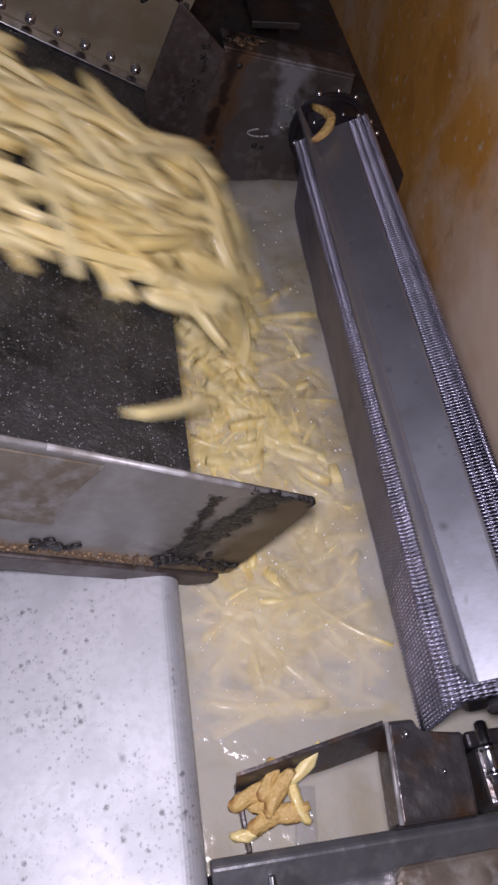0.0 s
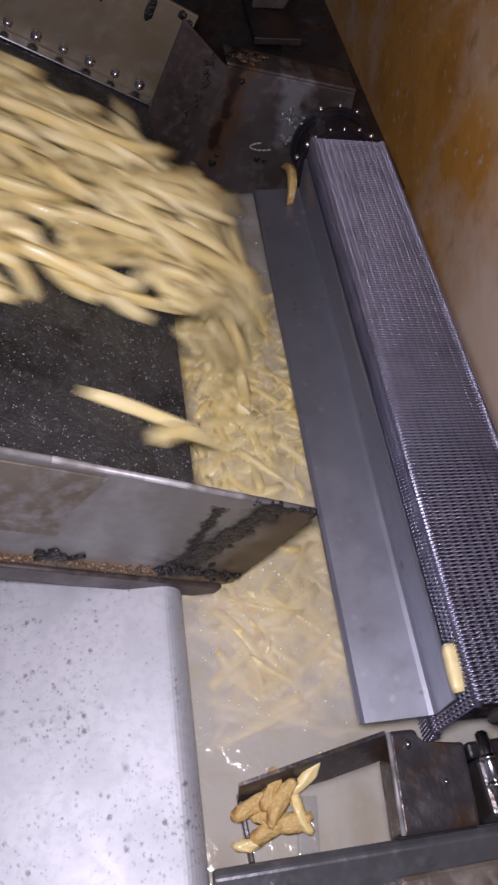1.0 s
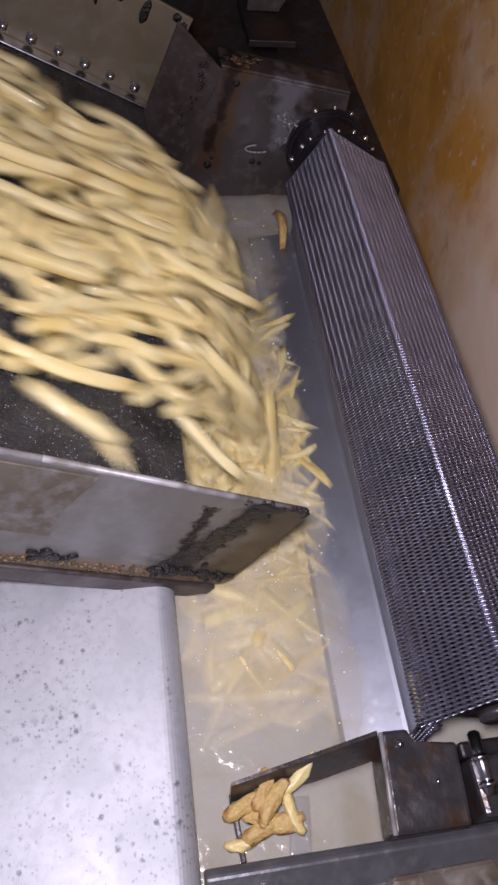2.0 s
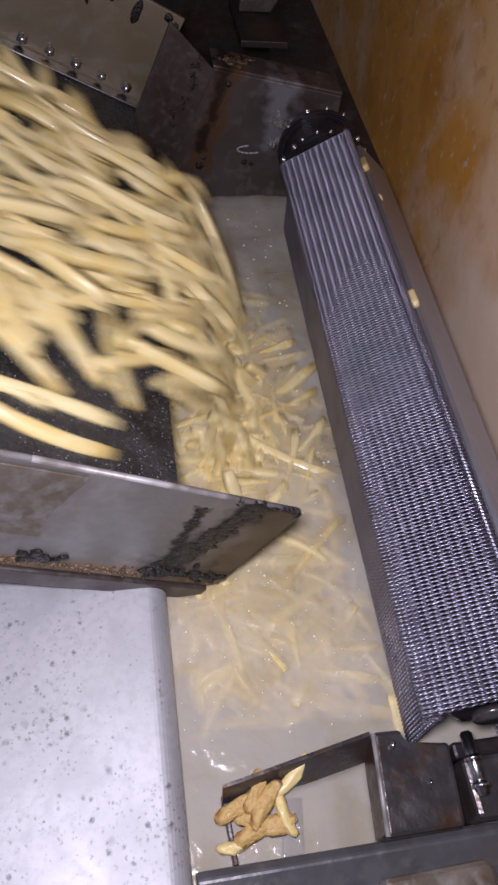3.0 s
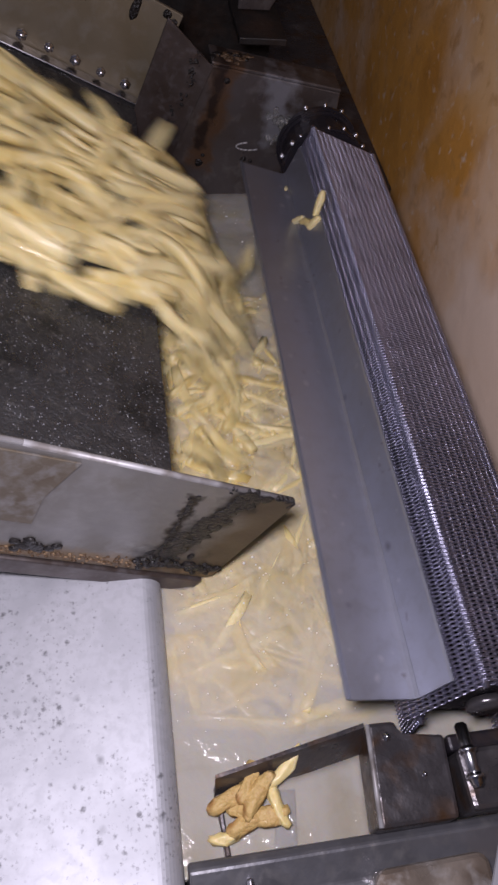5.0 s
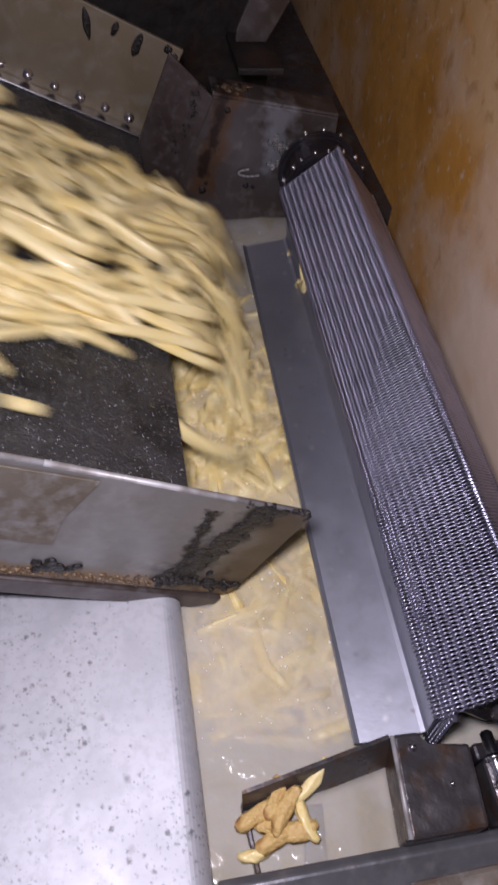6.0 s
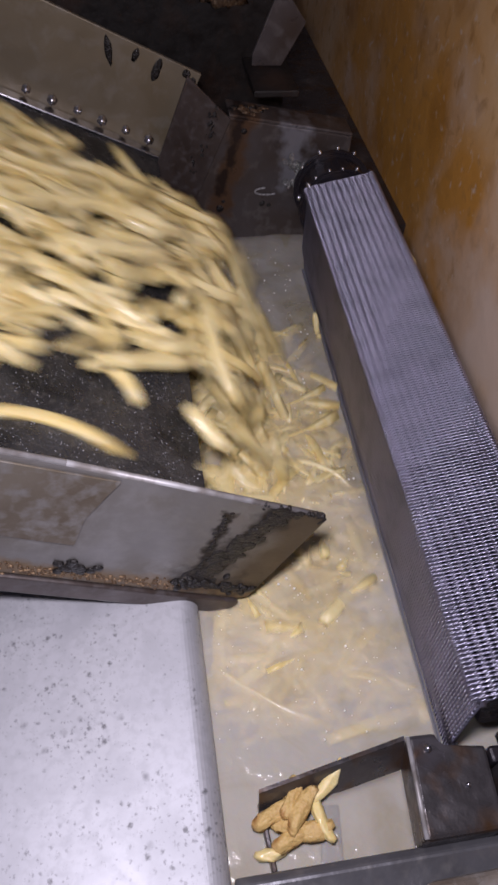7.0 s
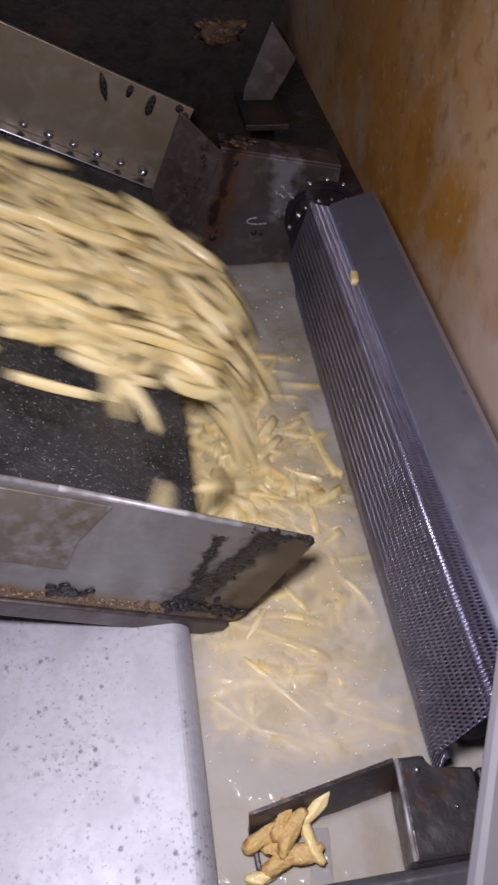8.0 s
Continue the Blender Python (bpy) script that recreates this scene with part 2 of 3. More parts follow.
def join(bm, other):
    me = bpy.data.meshes.new("tmp")
    other.to_mesh(me)
    other.free()
    bm.from_mesh(me)
    bpy.data.meshes.remove(me)
    return bm


def box(x0, x1, y0, y1, z0, z1, bevel=0.0, seg=2, m=None):
    bm = bmesh.new()
    bmesh.ops.create_cube(bm, size=1, matrix=Matrix.Translation(((x0 + x1) / 2, (y0 + y1) / 2, (z0 + z1) / 2)) @ Matrix.Diagonal((x1 - x0, y1 - y0, z1 - z0, 1)))
    if bevel:
        bmesh.ops.bevel(bm, geom=bm.edges[:], offset=bevel, segments=seg, affect="EDGES", profile=0.5)
    if m is not None:
        bmesh.ops.transform(bm, matrix=m, verts=bm.verts)
    return bm


def prism(outline, axis, a, b, bevel=0.0):
    """A plate with the given outline, from a to b along the axis: 'y' takes (x, z), 'z' takes (x, y)."""
    bm = bmesh.new()
    at = (lambda u, v, w: (u, w, v)) if axis == "y" else ((lambda u, v, w: (u, v, w)) if axis == "z" else (lambda u, v, w: (w, u, v)))
    lo = [bm.verts.new(at(u, v, a)) for u, v in outline]
    hi = [bm.verts.new(at(u, v, b)) for u, v in outline]
    bm.faces.new(lo), bm.faces.new(hi)
    for i in range(len(lo)):
        j = (i + 1) % len(lo)
        bm.faces.new((lo[i], lo[j], hi[j], hi[i]))
    if bevel:
        bmesh.ops.bevel(bm, geom=bm.edges[:], offset=bevel, segments=2, affect="EDGES", profile=0.5)
    return bm


def strip(points, thick):
    """The closed outline of a bent sheet that follows the points."""
    pts = [Vector(p) for p in points]
    normals = []
    for i in range(len(pts)):
        d = (pts[min(i + 1, len(pts) - 1)] - pts[max(i - 1, 0)]).normalized()
        normals.append(Vector((-d.y, d.x)))
    return [tuple(p) for p in pts] + [tuple(p - n * thick) for p, n in zip(reversed(pts), reversed(normals))]


def rod(p, q, r, sides=12, bevel=0.0):
    bm = bmesh.new()
    p, q = Vector(p), Vector(q)
    turn = (q - p).to_track_quat("Z", "Y").to_matrix().to_4x4()
    bmesh.ops.create_cone(bm, cap_ends=True, segments=sides, radius1=r, radius2=r, depth=(q - p).length, matrix=Matrix.Translation((p + q) / 2) @ turn)
    if bevel:
        bmesh.ops.bevel(bm, geom=[e for e in bm.edges if len(e.link_faces) == 2 and max(len(f.verts) for f in e.link_faces) > 4], offset=bevel, segments=2, affect="EDGES")
    return bm


def lump(size, seed, detail=2, rough=0.35):
    """An uneven crust or crumb."""
    bm = bmesh.new()
    bmesh.ops.create_icosphere(bm, subdivisions=detail, radius=1)
    for v in bm.verts:
        k = 1 + rough * noise.noise(v.co * 1.7 + Vector((seed, seed * 0.7, 3))) + rough * 0.5 * noise.noise(v.co * 4 + Vector((seed, 1, 2)))
        v.co = Vector((v.co.x * size[0], v.co.y * size[1], v.co.z * size[2])) * k
    return bm


def dome_nut(r):
    bm = bmesh.new()
    bmesh.ops.create_cone(bm, cap_ends=True, segments=6, radius1=r * 1.15, radius2=r * 1.15, depth=r * 0.9, matrix=Matrix.Translation((0, 0, r * 0.45)))
    d = bmesh.new()
    bmesh.ops.create_uvsphere(d, u_segments=12, v_segments=8, radius=r * 0.9, matrix=Matrix.Translation((0, 0, r * 0.9)))
    return join(bm, d)


# ---- the tank ----
AX, AZ, RHO = 0.1988, 0.067, 0.0326    # the belt's drive shaft, and its half width
SKEW = Matrix.Translation((AX, 0.18, 0)) @ Matrix.Rotation(radians(-1.4), 4, "Z") @ Matrix.Translation((-AX, -0.18, 0))   # the shaft stands a little out of square
Y0, Y1 = 0.027, 0.622           # inner ends of the water channel
COVER_Z, COVER_X = 0.02, 0.0282
floor = part("floor", box(-2.5, 2.5, -2.5, 3.0, -0.95, -0.9), CONCRETE)
tagged(floor, "dark stained concrete hall floor under the machine", "floor", kind="structure")


def water_sheet(z, rough, material):
    bm = bmesh.new()
    bmesh.ops.create_grid(bm, x_segments=50, y_segments=90, size=0.5, matrix=Matrix.Translation((0.1559, 0.33, 0)) @ Matrix.Diagonal((0.2580, 0.62, 1, 1)))
    for v in bm.verts:
        v.co.z = z + rough * (0.0022 * noise.noise(Vector((v.co.x * 22, v.co.y * 22, z))) + 0.0014 * noise.noise(Vector((v.co.x * 70, v.co.y * 70, 5))))
    return part("water", bm, material, smooth=True)


tagged(water_sheet(0.0, 1.0, WATER), "milky cloudy starch water in the flume", "water", kind="structure")
for depth in (0.0024, 0.0048, 0.0072, 0.0096, 0.0122):
    tagged(water_sheet(-depth, 1.3, HAZE), "cloudy starch water below the surface", "water", kind="structure")
tagged(water_sheet(-0.016, 0.5, MILK), "dense milky water below the surface", "water", kind="structure")

cover = tagged(new("cover_plate"), "bright stainless cover plate with small rusty dirt spots", "cover plate")
bend = [(-0.5, COVER_Z)] + [(COVER_X - 0.014 + 0.014 * math.sin(a), COVER_Z - 0.014 + 0.014 * math.cos(a)) for a in [i * math.pi / 20 for i in range(11)]] + [(COVER_X, -0.25)]
part("sheet", prism(strip(bend, 0.002), "y", -0.35, 0.60), COVER, cover)

tank = tagged(new("tank"), "stainless steel flume tank with greasy dark end rim", "tank")
part("near_wall", prism([(-0.2, -0.9), (-0.2, -0.002), (0.006, 0.004), (0.022, 0.010), (Y0, 0.007), (Y0, -0.9)], "x", 0.0305, 0.311, 0.0015), RIM, tank)
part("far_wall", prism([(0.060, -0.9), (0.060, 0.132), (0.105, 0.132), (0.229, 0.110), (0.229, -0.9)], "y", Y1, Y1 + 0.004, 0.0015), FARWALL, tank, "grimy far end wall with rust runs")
part("far_return", box(0.0560, 0.0595, Y1, 0.66, -0.9, 0.06, 0.001), GREASY, tank)
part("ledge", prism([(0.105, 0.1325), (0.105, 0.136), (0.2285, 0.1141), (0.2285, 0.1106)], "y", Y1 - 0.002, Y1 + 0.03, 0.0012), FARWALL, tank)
part("rear_deck", box(0.0605, 0.3105, Y1 + 0.0045, 1.9, -0.05, 0.004), GREASY, tank)
part("bottom", box(0.0305, 0.310, Y0 + 0.001, Y1 - 0.001, -0.86, -0.85), GREASY, tank)
part("rim_panel", prism([(0.126, -0.2), (0.126, 0.003), (0.131, 0.009), (0.188, 0.010), (0.192, 0.006), (0.192, -0.2)], "z", -0.02, 0.020, 0.003), FARSTEEL, tank, "raised grey rim panel")
part("seam_bar", box(0.060, 0.0645, -0.2, 0.016, -0.02, 0.0105, 0.002), CHROME, tank)

wall = part("wall_right", box(0.3115, 0.40, -0.8, 2.6, -0.9, 1.5), WALL)
tagged(wall, "orange brown stained wall behind the belt", "wall", kind="structure")
back = part("wall_back", box(-1.6, 0.205, 0.84, 0.9, -0.9, 1.2), VOID_DARK)
tagged(back, "near-black panel standing for the dark space behind the chute", "wall", kind="structure")

upright = tagged(new("upright_plate"), "dull steel upright plate standing behind the flume", "plate")
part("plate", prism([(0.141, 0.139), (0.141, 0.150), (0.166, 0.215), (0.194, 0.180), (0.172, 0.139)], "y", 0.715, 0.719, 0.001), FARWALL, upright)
# foot is added, and coloured to vanish in the dark
part("foot", box(0.135, 0.180, 0.66, 0.74, 0.132, 0.1385, 0.001), VOID_DARK, upright)

# ---- the chute: slope 25 degrees, floor through the lip ----
SL = radians(25)
LIP_X, LIP_Z = 0.037, 0.09
CY0, CY1 = 0.192, 0.64
chute_m = Matrix.Translation((LIP_X, 0, LIP_Z)) @ Matrix.Rotation(SL, 4, "Y")   # local x down the slope, z off the floor
chute = tagged(new("chute"), "sloping stainless feed chute with wet dark floor and burnt stains", "chute")
part("pan_floor", box(-1.3, 0.0, CY0 + 0.002, CY1, -0.003, 0.0, m=chute_m), PAN, chute, "wet dark pan floor")
near_side = part("near_side", prism([(-1.3, -0.066), (0.052, -0.066), (0.0575, -0.062), (0.0605, 0.030), (0.057, 0.0355), (-0.04, 0.0385), (-0.1, 0.0405), (-1.3, 0.0405)], "y", CY0 - 0.002, CY0 + 0.002, 0.0008), NEARSIDE, chute)
near_side.matrix_basis = chute_m
for x0, z0, x1, z1 in ((-1.3, 0.0405, -0.1, 0.0405), (-0.1, 0.0405, 0.057, 0.0355)):
    part("top_edge", rod(chute_m @ Vector((x0, CY0, z0)), chute_m @ Vector((x1, CY0, z1)), 0.0019, 8), EDGE, chute, "bright worn top edge", True)
patch = part("patch_plate", prism([(-1.3, -0.028), (-0.075, -0.026), (-0.078, 0.001), (-0.070, 0.037), (-1.3, 0.037)], "y", CY0 - 0.0036, CY0 - 0.0022, 0.0004), CHUTE, chute, "beige stained patch plate")
patch.data.transform(chute_m)
part("bottom_flange", box(-1.3, 0.052, CY0 - 0.0045, CY0 - 0.0005, -0.084, -0.0665, 0.0015, m=chute_m), SCORCHED, chute, "scorched brown bottom flange")
far_side = part("far_side", prism([(-1.3, -0.02), (0.009, -0.02), (0.009, 0.085), (-1.3, 0.085)], "y", CY1, CY1 + 0.004, 0.0008), BEIGE, chute)
far_side.data.transform(chute_m)
far_end = part("far_end_plate", prism([(0.028, 0.02), (0.036, 0.092), (0.066, 0.172), (0.106, 0.132), (0.071, 0.045), (0.064, 0.02)], "y", 0.6165, 0.6195, 0.0006), SCORCHED, chute, "burnt dark end plate")
part("far_flange", box(-1.3, 0.009, CY1 - 0.014, CY1 - 0.001, 0.0005, 0.0025, 0.0008, m=chute_m), CHROME, chute)
for i in range(6):
    nut = part("dome_nut", dome_nut(0.0042 if i % 2 == 0 else 0.0036), CHROME, chute, smooth=True)
    nut.matrix_basis = chute_m @ Matrix.Translation((-0.013 - 0.0235 * i, CY1 - 0.001, 0.010)) @ Matrix.Rotation(radians(90), 4, "X")

rnd = random.Random(4)


def crust(name, x, z, size, material, parent, y, seed, detail=2):
    """A deposit baked onto a plate of the chute; x and z in the chute's slope."""
    ob = part(name, lump(size, seed, detail), material, parent, smooth=True)
    ob.matrix_basis = (Matrix.Identity(4) if parent == near_side else chute_m) @ Matrix.Translation((x, y, z)) @ Matrix.Rotation(rnd.uniform(-0.5, 0.5), 4, "Y")


# burnt runs on the near side's free end
for k in range(52):
    crust("burnt_crust", -0.002 + 0.0011 * k, -0.054 + rnd.gauss(0, 0.004), (rnd.uniform(0.0014, 0.0036), 0.0016, rnd.uniform(0.0012, 0.0034)), BLACK, near_side, CY0 - 0.0024, 50 + k)
for k in range(16):
    crust("burnt_crust", -0.066 + rnd.gauss(0, 0.0065), -0.051 + rnd.gauss(0, 0.0036), (0.0034, 0.0014, 0.0030), BLACK, near_side, CY0 - 0.0026, 71 + k)
for k in range(95):
    z = rnd.uniform(-0.050, 0.036)
    crust("burnt_crust", 0.0225 + 0.20 * z + rnd.gauss(0, 0.0036 + 0.05 * abs(z)), z, (rnd.uniform(0.0016, 0.0044), 0.00035, rnd.uniform(0.0018, 0.0052)), BLACK, near_side, CY0 - 0.0021, 500 + k)
for k in range(18):
    z = -0.036 + 0.0036 * k
    crust("burnt_crust", 0.003 - 0.14 * z + rnd.gauss(0, 0.0013), z, (rnd.uniform(0.0008, 0.0022), 0.00035, rnd.uniform(0.001, 0.0026)), BLACK, near_side, CY0 - 0.0021, 600 + k)
for k in range(20):
    x = rnd.uniform(0.016, 0.058)
    crust("burnt_crust", x, 0.0352 + rnd.gauss(0, 0.0012), (rnd.uniform(0.0008, 0.0024), 0.0020, rnd.uniform(0.0008, 0.0018)), BLACK, near_side, CY0 - 0.0006, 640 + k)
crust("burnt_tip", 0.0585, 0.031, (0.0030, 0.0026, 0.0036), BLACK, near_side, CY0, 79)
for k in range(260):
    crust("rust_bead", -0.20 + 0.00078 * k + rnd.uniform(-0.002, 0.002), -0.0590 + rnd.gauss(0, 0.0028), (rnd.uniform(0.0006, 0.0018), 0.0008, rnd.uniform(0.0006, 0.0015)), CRUMB if k % 3 == 0 else RUST, near_side, CY0 - 0.0022, 80 + k, 1)
# soot drips on the far side
for x, z, sx, sz in ((-0.075, 0.070, 0.0035, 0.012), (-0.052, 0.076, 0.003, 0.006), (-0.030, 0.073, 0.004, 0.011), (-0.004, 0.080, 0.004, 0.004), (0.004, 0.077, 0.003, 0.003)):
    crust("soot_drip", x, z, (sx, 0.001, sz), BLACK, chute, CY1 - 0.0005, x * 900)
for k in range(44):
    f = rnd.random() ** 0.7
    r = rnd.uniform(0.0005, 0.0017)
    ob = part("burnt_crust", lump((r, 0.0002, r * rnd.uniform(0.8, 1.6)), 200 + k), BLACK, chute, smooth=True)
    ob.location = (0.060 + 0.036 * f + rnd.gauss(0, 0.0025), 0.6162, 0.058 + 0.088 * f + rnd.gauss(0, 0.004))

# soot on the far wall, crumbs on the ledge
for x, z, r in ((0.120, 0.118, 0.003), (0.143, 0.040, 0.003), (0.150, 0.038, 0.0022), (0.098, 0.036, 0.004), (0.102, 0.044, 0.002)):
    part("soot_spot", lump((r, 0.0006, r), x * 1000), BLACK, tank, smooth=True).location = (x, Y1 - 0.0003, z)
for k in range(26):
    x = max(0.107, 0.124 + rnd.gauss(0, 0.010))
    ob = part("rust_crumb", lump((rnd.uniform(0.001, 0.0055), rnd.uniform(0.001, 0.004), 0.0011), 340 + k, 2, 0.8), BLACK if k % 3 == 0 else RUST, tank, smooth=True)
    ob.location = (x, 0.636 + rnd.gauss(0, 0.006), 0.1362 - 0.1774 * (x - 0.105))
clump = part("rust_patch", lump((0.026, 0.003, 0.015), 9, 3, 0.8), RUST, None, smooth=True)
tagged(clump, "crumbly orange rust patch on the dark panel", "rust patch")
clump.location = (0.128, 0.839, 0.165)

# a white reflection on the end wall, modelled as a bright rod arc
loop = bmesh.new()
arc = [Vector((0.147 + 0.013 * math.cos(a), Y1 - 0.002, 0.055 + 0.0040 * math.sin(a))) for a in [radians(100 + 21 * i) for i in range(11)]]
for p, q in zip(arc, arc[1:]):
    join(loop, rod(p, q, 0.0009, 8))
tagged(part("wire_loop", loop, EDGE, None, smooth=True), "thin bright arc shaped as a highlight on the grimy end wall", "wire loop")

# ---- corner bracket in the water ----
bracket = tagged(new("corner_bracket"), "dark greasy steel corner bracket over the water", "bracket")
block = part("block", prism([(0.134, Y0 - 0.001), (0.1395, 0.081), (0.157, 0.0805), (0.157, 0.0703), (0.184, 0.0703), (0.180, Y0 - 0.001)], "z", -0.05, 0.026, 0.0025), GREASY, bracket)
bar = prism([(0.049, 0.0655), (0.139, 0.0825), (0.139, 0.0800), (0.049, 0.0635)], "z", -0.012, 0.021)
for v in bar.verts:
    if v.co.z < 0:
        v.co.y -= 0.016 if v.co.x > 0.1 else 0.011
part("front_bar", bar, GREASY, bracket)
part("drain_plate", prism([(0.0800, Y0 + 0.0005), (0.0925, Y0 + 0.0005), (0.0965, 0.0560), (0.0855, 0.0570)], "z", -0.014, -0.0012, 0.0005), RIM, bracket, "wet grey plate under the bar")
part("side_bar", prism([(0.049, 0.0625), (0.052, 0.0625), (0.0545, Y0), (0.0515, Y0)], "z", -0.012, 0.004, 0.0008), GREASY, bracket)
part("worn_edge", rod((0.1345, Y0, 0.0258), (0.1395, 0.080, 0.0258), 0.0015, 8), EDGE, bracket, "bright worn edge", True)
part("screw", dome_nut(0.0022), CHROME, block, smooth=True).location = (0.149, 0.072, 0.0255)
part("screw", dome_nut(0.0014), CHROME, block, smooth=True).location = (0.166, 0.050, 0.0255)

pin = tagged(new("bearing"), "shiny steel bearing pin with collars on a dark plate", "bearing")
part("pin", rod((0.189, 0.038, 0.040), (0.189, 0.0715, 0.040), 0.0036, 16, 0.001), CHROME, pin, smooth=True)
part("collar", rod((0.189, 0.055, 0.040), (0.189, 0.059, 0.040), 0.0052, 16, 0.001), CHROME, pin, smooth=True)
part("collar", rod((0.189, 0.041, 0.040), (0.189, 0.045, 0.040), 0.0052, 16, 0.001), CHROME, pin, smooth=True)
part("plate", box(0.187, 0.310, Y0 + 0.0005, 0.060, -0.1, 0.030, 0.003), GREASY, pin)
# added dark box that hides the pale gap beside the belt end
part("cheek", box(0.1865, 0.310, 0.0605, 0.0700, -0.1, 0.022, 0.002), WETDARK, pin, "dark filler plate added at the belt end")

flange = tagged(new("end_flange"), "dark wet round end flange of the belt drive with dome bolts", "flange")
flange.matrix_basis = SKEW
part("hub", rod((AX, 0.5640, AZ), (AX, 0.6130, AZ), 0.034, 28, 0.003), WETDARK, flange)
front_disc = part("disc", rod((AX, 0.5650, AZ), (AX, 0.5725, AZ), 0.0395, 32, 0.002), WETDARK, flange)
rear_disc = part("disc", rod((AX, 0.6000, AZ), (AX, 0.6075, AZ), 0.039, 32, 0.002), WETDARK, flange)
for disc, ring_y, ring_r, turn, step, many in ((front_disc, 0.5690, 0.0393, 38, 18, 8), (rear_disc, 0.6035, 0.0388, 60, 28, 4)):
    for k in range(many):
        a = radians(turn + step * k + rnd.uniform(-4, 4))
        nut = part("dome_bolt", dome_nut(rnd.choice((0.0015, 0.0019, 0.0024))), CHROME, disc, smooth=True)
        nut.matrix_basis = Matrix.Translation((AX + ring_r * math.cos(a), ring_y + rnd.uniform(-0.002, 0.002), AZ + ring_r * math.sin(a))) @ Matrix.Rotation(radians(90) - a, 4, "Y")
for k in range(16):
    ob = part("froth", lump((0.003, 0.002, 0.004), 400 + k), FOAM, flange, smooth=True)
    ob.location = (0.163 + rnd.gauss(0, 0.006), 0.6195, 0.082 + rnd.gauss(0, 0.012))

guard = tagged(new("guard_panel"), "plain grey painted guard panel beside the flume", "guard")
g0, g1 = Vector((0.0510, -0.045, 0.301)), Vector((0.0960, 0.053, 0.334))
gx = Vector((1, -0.25, -0.35)).normalized()
gd = (g1 - g0).normalized()
gn = gd.cross(gx).normalized()
gm = Matrix((gx, gd, gn)).transposed().to_4x4()
gm.translation = g0
gbm = box(0.0, 0.25, -0.2, 0.30, -0.002, 0.002, 0.001)
bmesh.ops.transform(gbm, matrix=gm, verts=gbm.verts)
part("sheet", gbm, GUARD, guard)

# ---- the mesh belt with its flights ----
BY0, BY1 = 0.073, 0.562
DEG_S, PHASE = 62.54, 115.5


def spiral_mesh():
    """Woven wire spirals of one belt link, with cross rods at both hinges."""
    turn_n, per, sides, r = int((BY1 - BY0) / 0.0024), 6, 3, 0.00066
    vs, fs = [], []
    xs = list(np.linspace(0.0025 - RHO, RHO - 0.0025, 22)) + [RHO]
    for k, x0 in enumerate(xs):
        n = turn_n * per + 1
        a = np.arange(n) / per * 2 * np.pi + (k % 2) * np.pi
        corner = x0 > RHO - 0.001       # the spiral that bends round the hinge rod
        c = np.stack([x0 - 0.0006 * corner + (0.0030 if corner else 0.0026) * np.cos(a), BY0 + np.arange(n) / per * 0.0024, RHO - 0.0006 * corner + (0.0030 if corner else 0.0012) * np.sin(a) * (1 if k % 2 else -1)], 1)
        d = np.gradient(c, axis=0)
        d /= np.linalg.norm(d, axis=1)[:, None]
        u = np.cross(d, np.array([0.0, 1.0, 0.0]))
        u /= np.linalg.norm(u, axis=1)[:, None] + 1e-9
        w = np.cross(d, u)
        base = len(vs) and sum(len(q) for q in vs)
        ring = np.stack([c + r * (math.cos(2 * math.pi * s / sides) * u + math.sin(2 * math.pi * s / sides) * w) for s in range(sides)], 1).reshape(-1, 3)
        vs.append(ring)
        i = np.arange(n - 1)[:, None] * sides
        for s in range(sides):
            s2 = (s + 1) % sides
            fs.append(np.concatenate([base + i + s, base + i + s2, base + i + sides + s2, base + i + sides + s], 1))
    me = bpy.data.meshes.new("spirals")
    me.from_pydata(np.concatenate(vs).tolist(), [], np.concatenate(fs).tolist())
    me.materials.append(WIRE)
    for f in me.polygons:
        f.use_smooth = True
    return me


SPIRALS = spiral_mesh()
ROD = mesh_of(rod((RHO - 0.0006, BY0 - 0.0015, RHO - 0.0006), (RHO - 0.0006, BY1 + 0.004, RHO - 0.0006), 0.0016, 10), WIRE, True)
TIP = (-0.0190, RHO + 0.0465)
PADDLE = mesh_of(prism(strip([(TIP[0] + 0.0012, TIP[1]), (TIP[0], TIP[1] - 0.003), (-0.0150, RHO + 0.007), (-0.0142, RHO + 0.0043), (-0.0120, RHO + 0.0034)], 0.0018), "y", 0.080, 0.556), SHEET)
FOOT = mesh_of(prism(strip([(-0.0118, RHO + 0.0034), (0.0146, RHO + 0.0046), (0.0162, RHO + 0.0040)], 0.0016), "y", 0.080, 0.556), SHEET)


def belt_pose(n, t):
    """The place of the belt's link n: up the back, over the square shaft, down into the water."""
    phi = PHASE + DEG_S * t - 90 * n
    on = min(max(phi, 0.0), 180.0)
    drop = (on - phi) / 90 * 2 * RHO
    tuck = min(max(phi - 180.0, 0.0) * 0.09, 8.0)      # the falling run leans in under the shaft
    return SKEW @ pose(AX + 0.7 * math.tan(radians(tuck)) * abs(drop), 0, AZ - abs(drop), 0, 90 - on - tuck, 0)


def flap_pose(n, t):
    """The hinged paddle lies on its foot while its link rises and stands up as it comes over the top."""
    phi = PHASE + DEG_S * t - 90 * n
    k = min(max((phi - 68.0) / 26.0, 0.0), 1.0)
    a = radians(81 * (1 - k * k * (3 - 2 * k)))
    hx, hz = -0.0142, RHO + 0.0050
    return pose(hx - hx * math.cos(a) - hz * math.sin(a), 0, hz + hx * math.sin(a) - hz * math.cos(a), 0, math.degrees(a), 0)


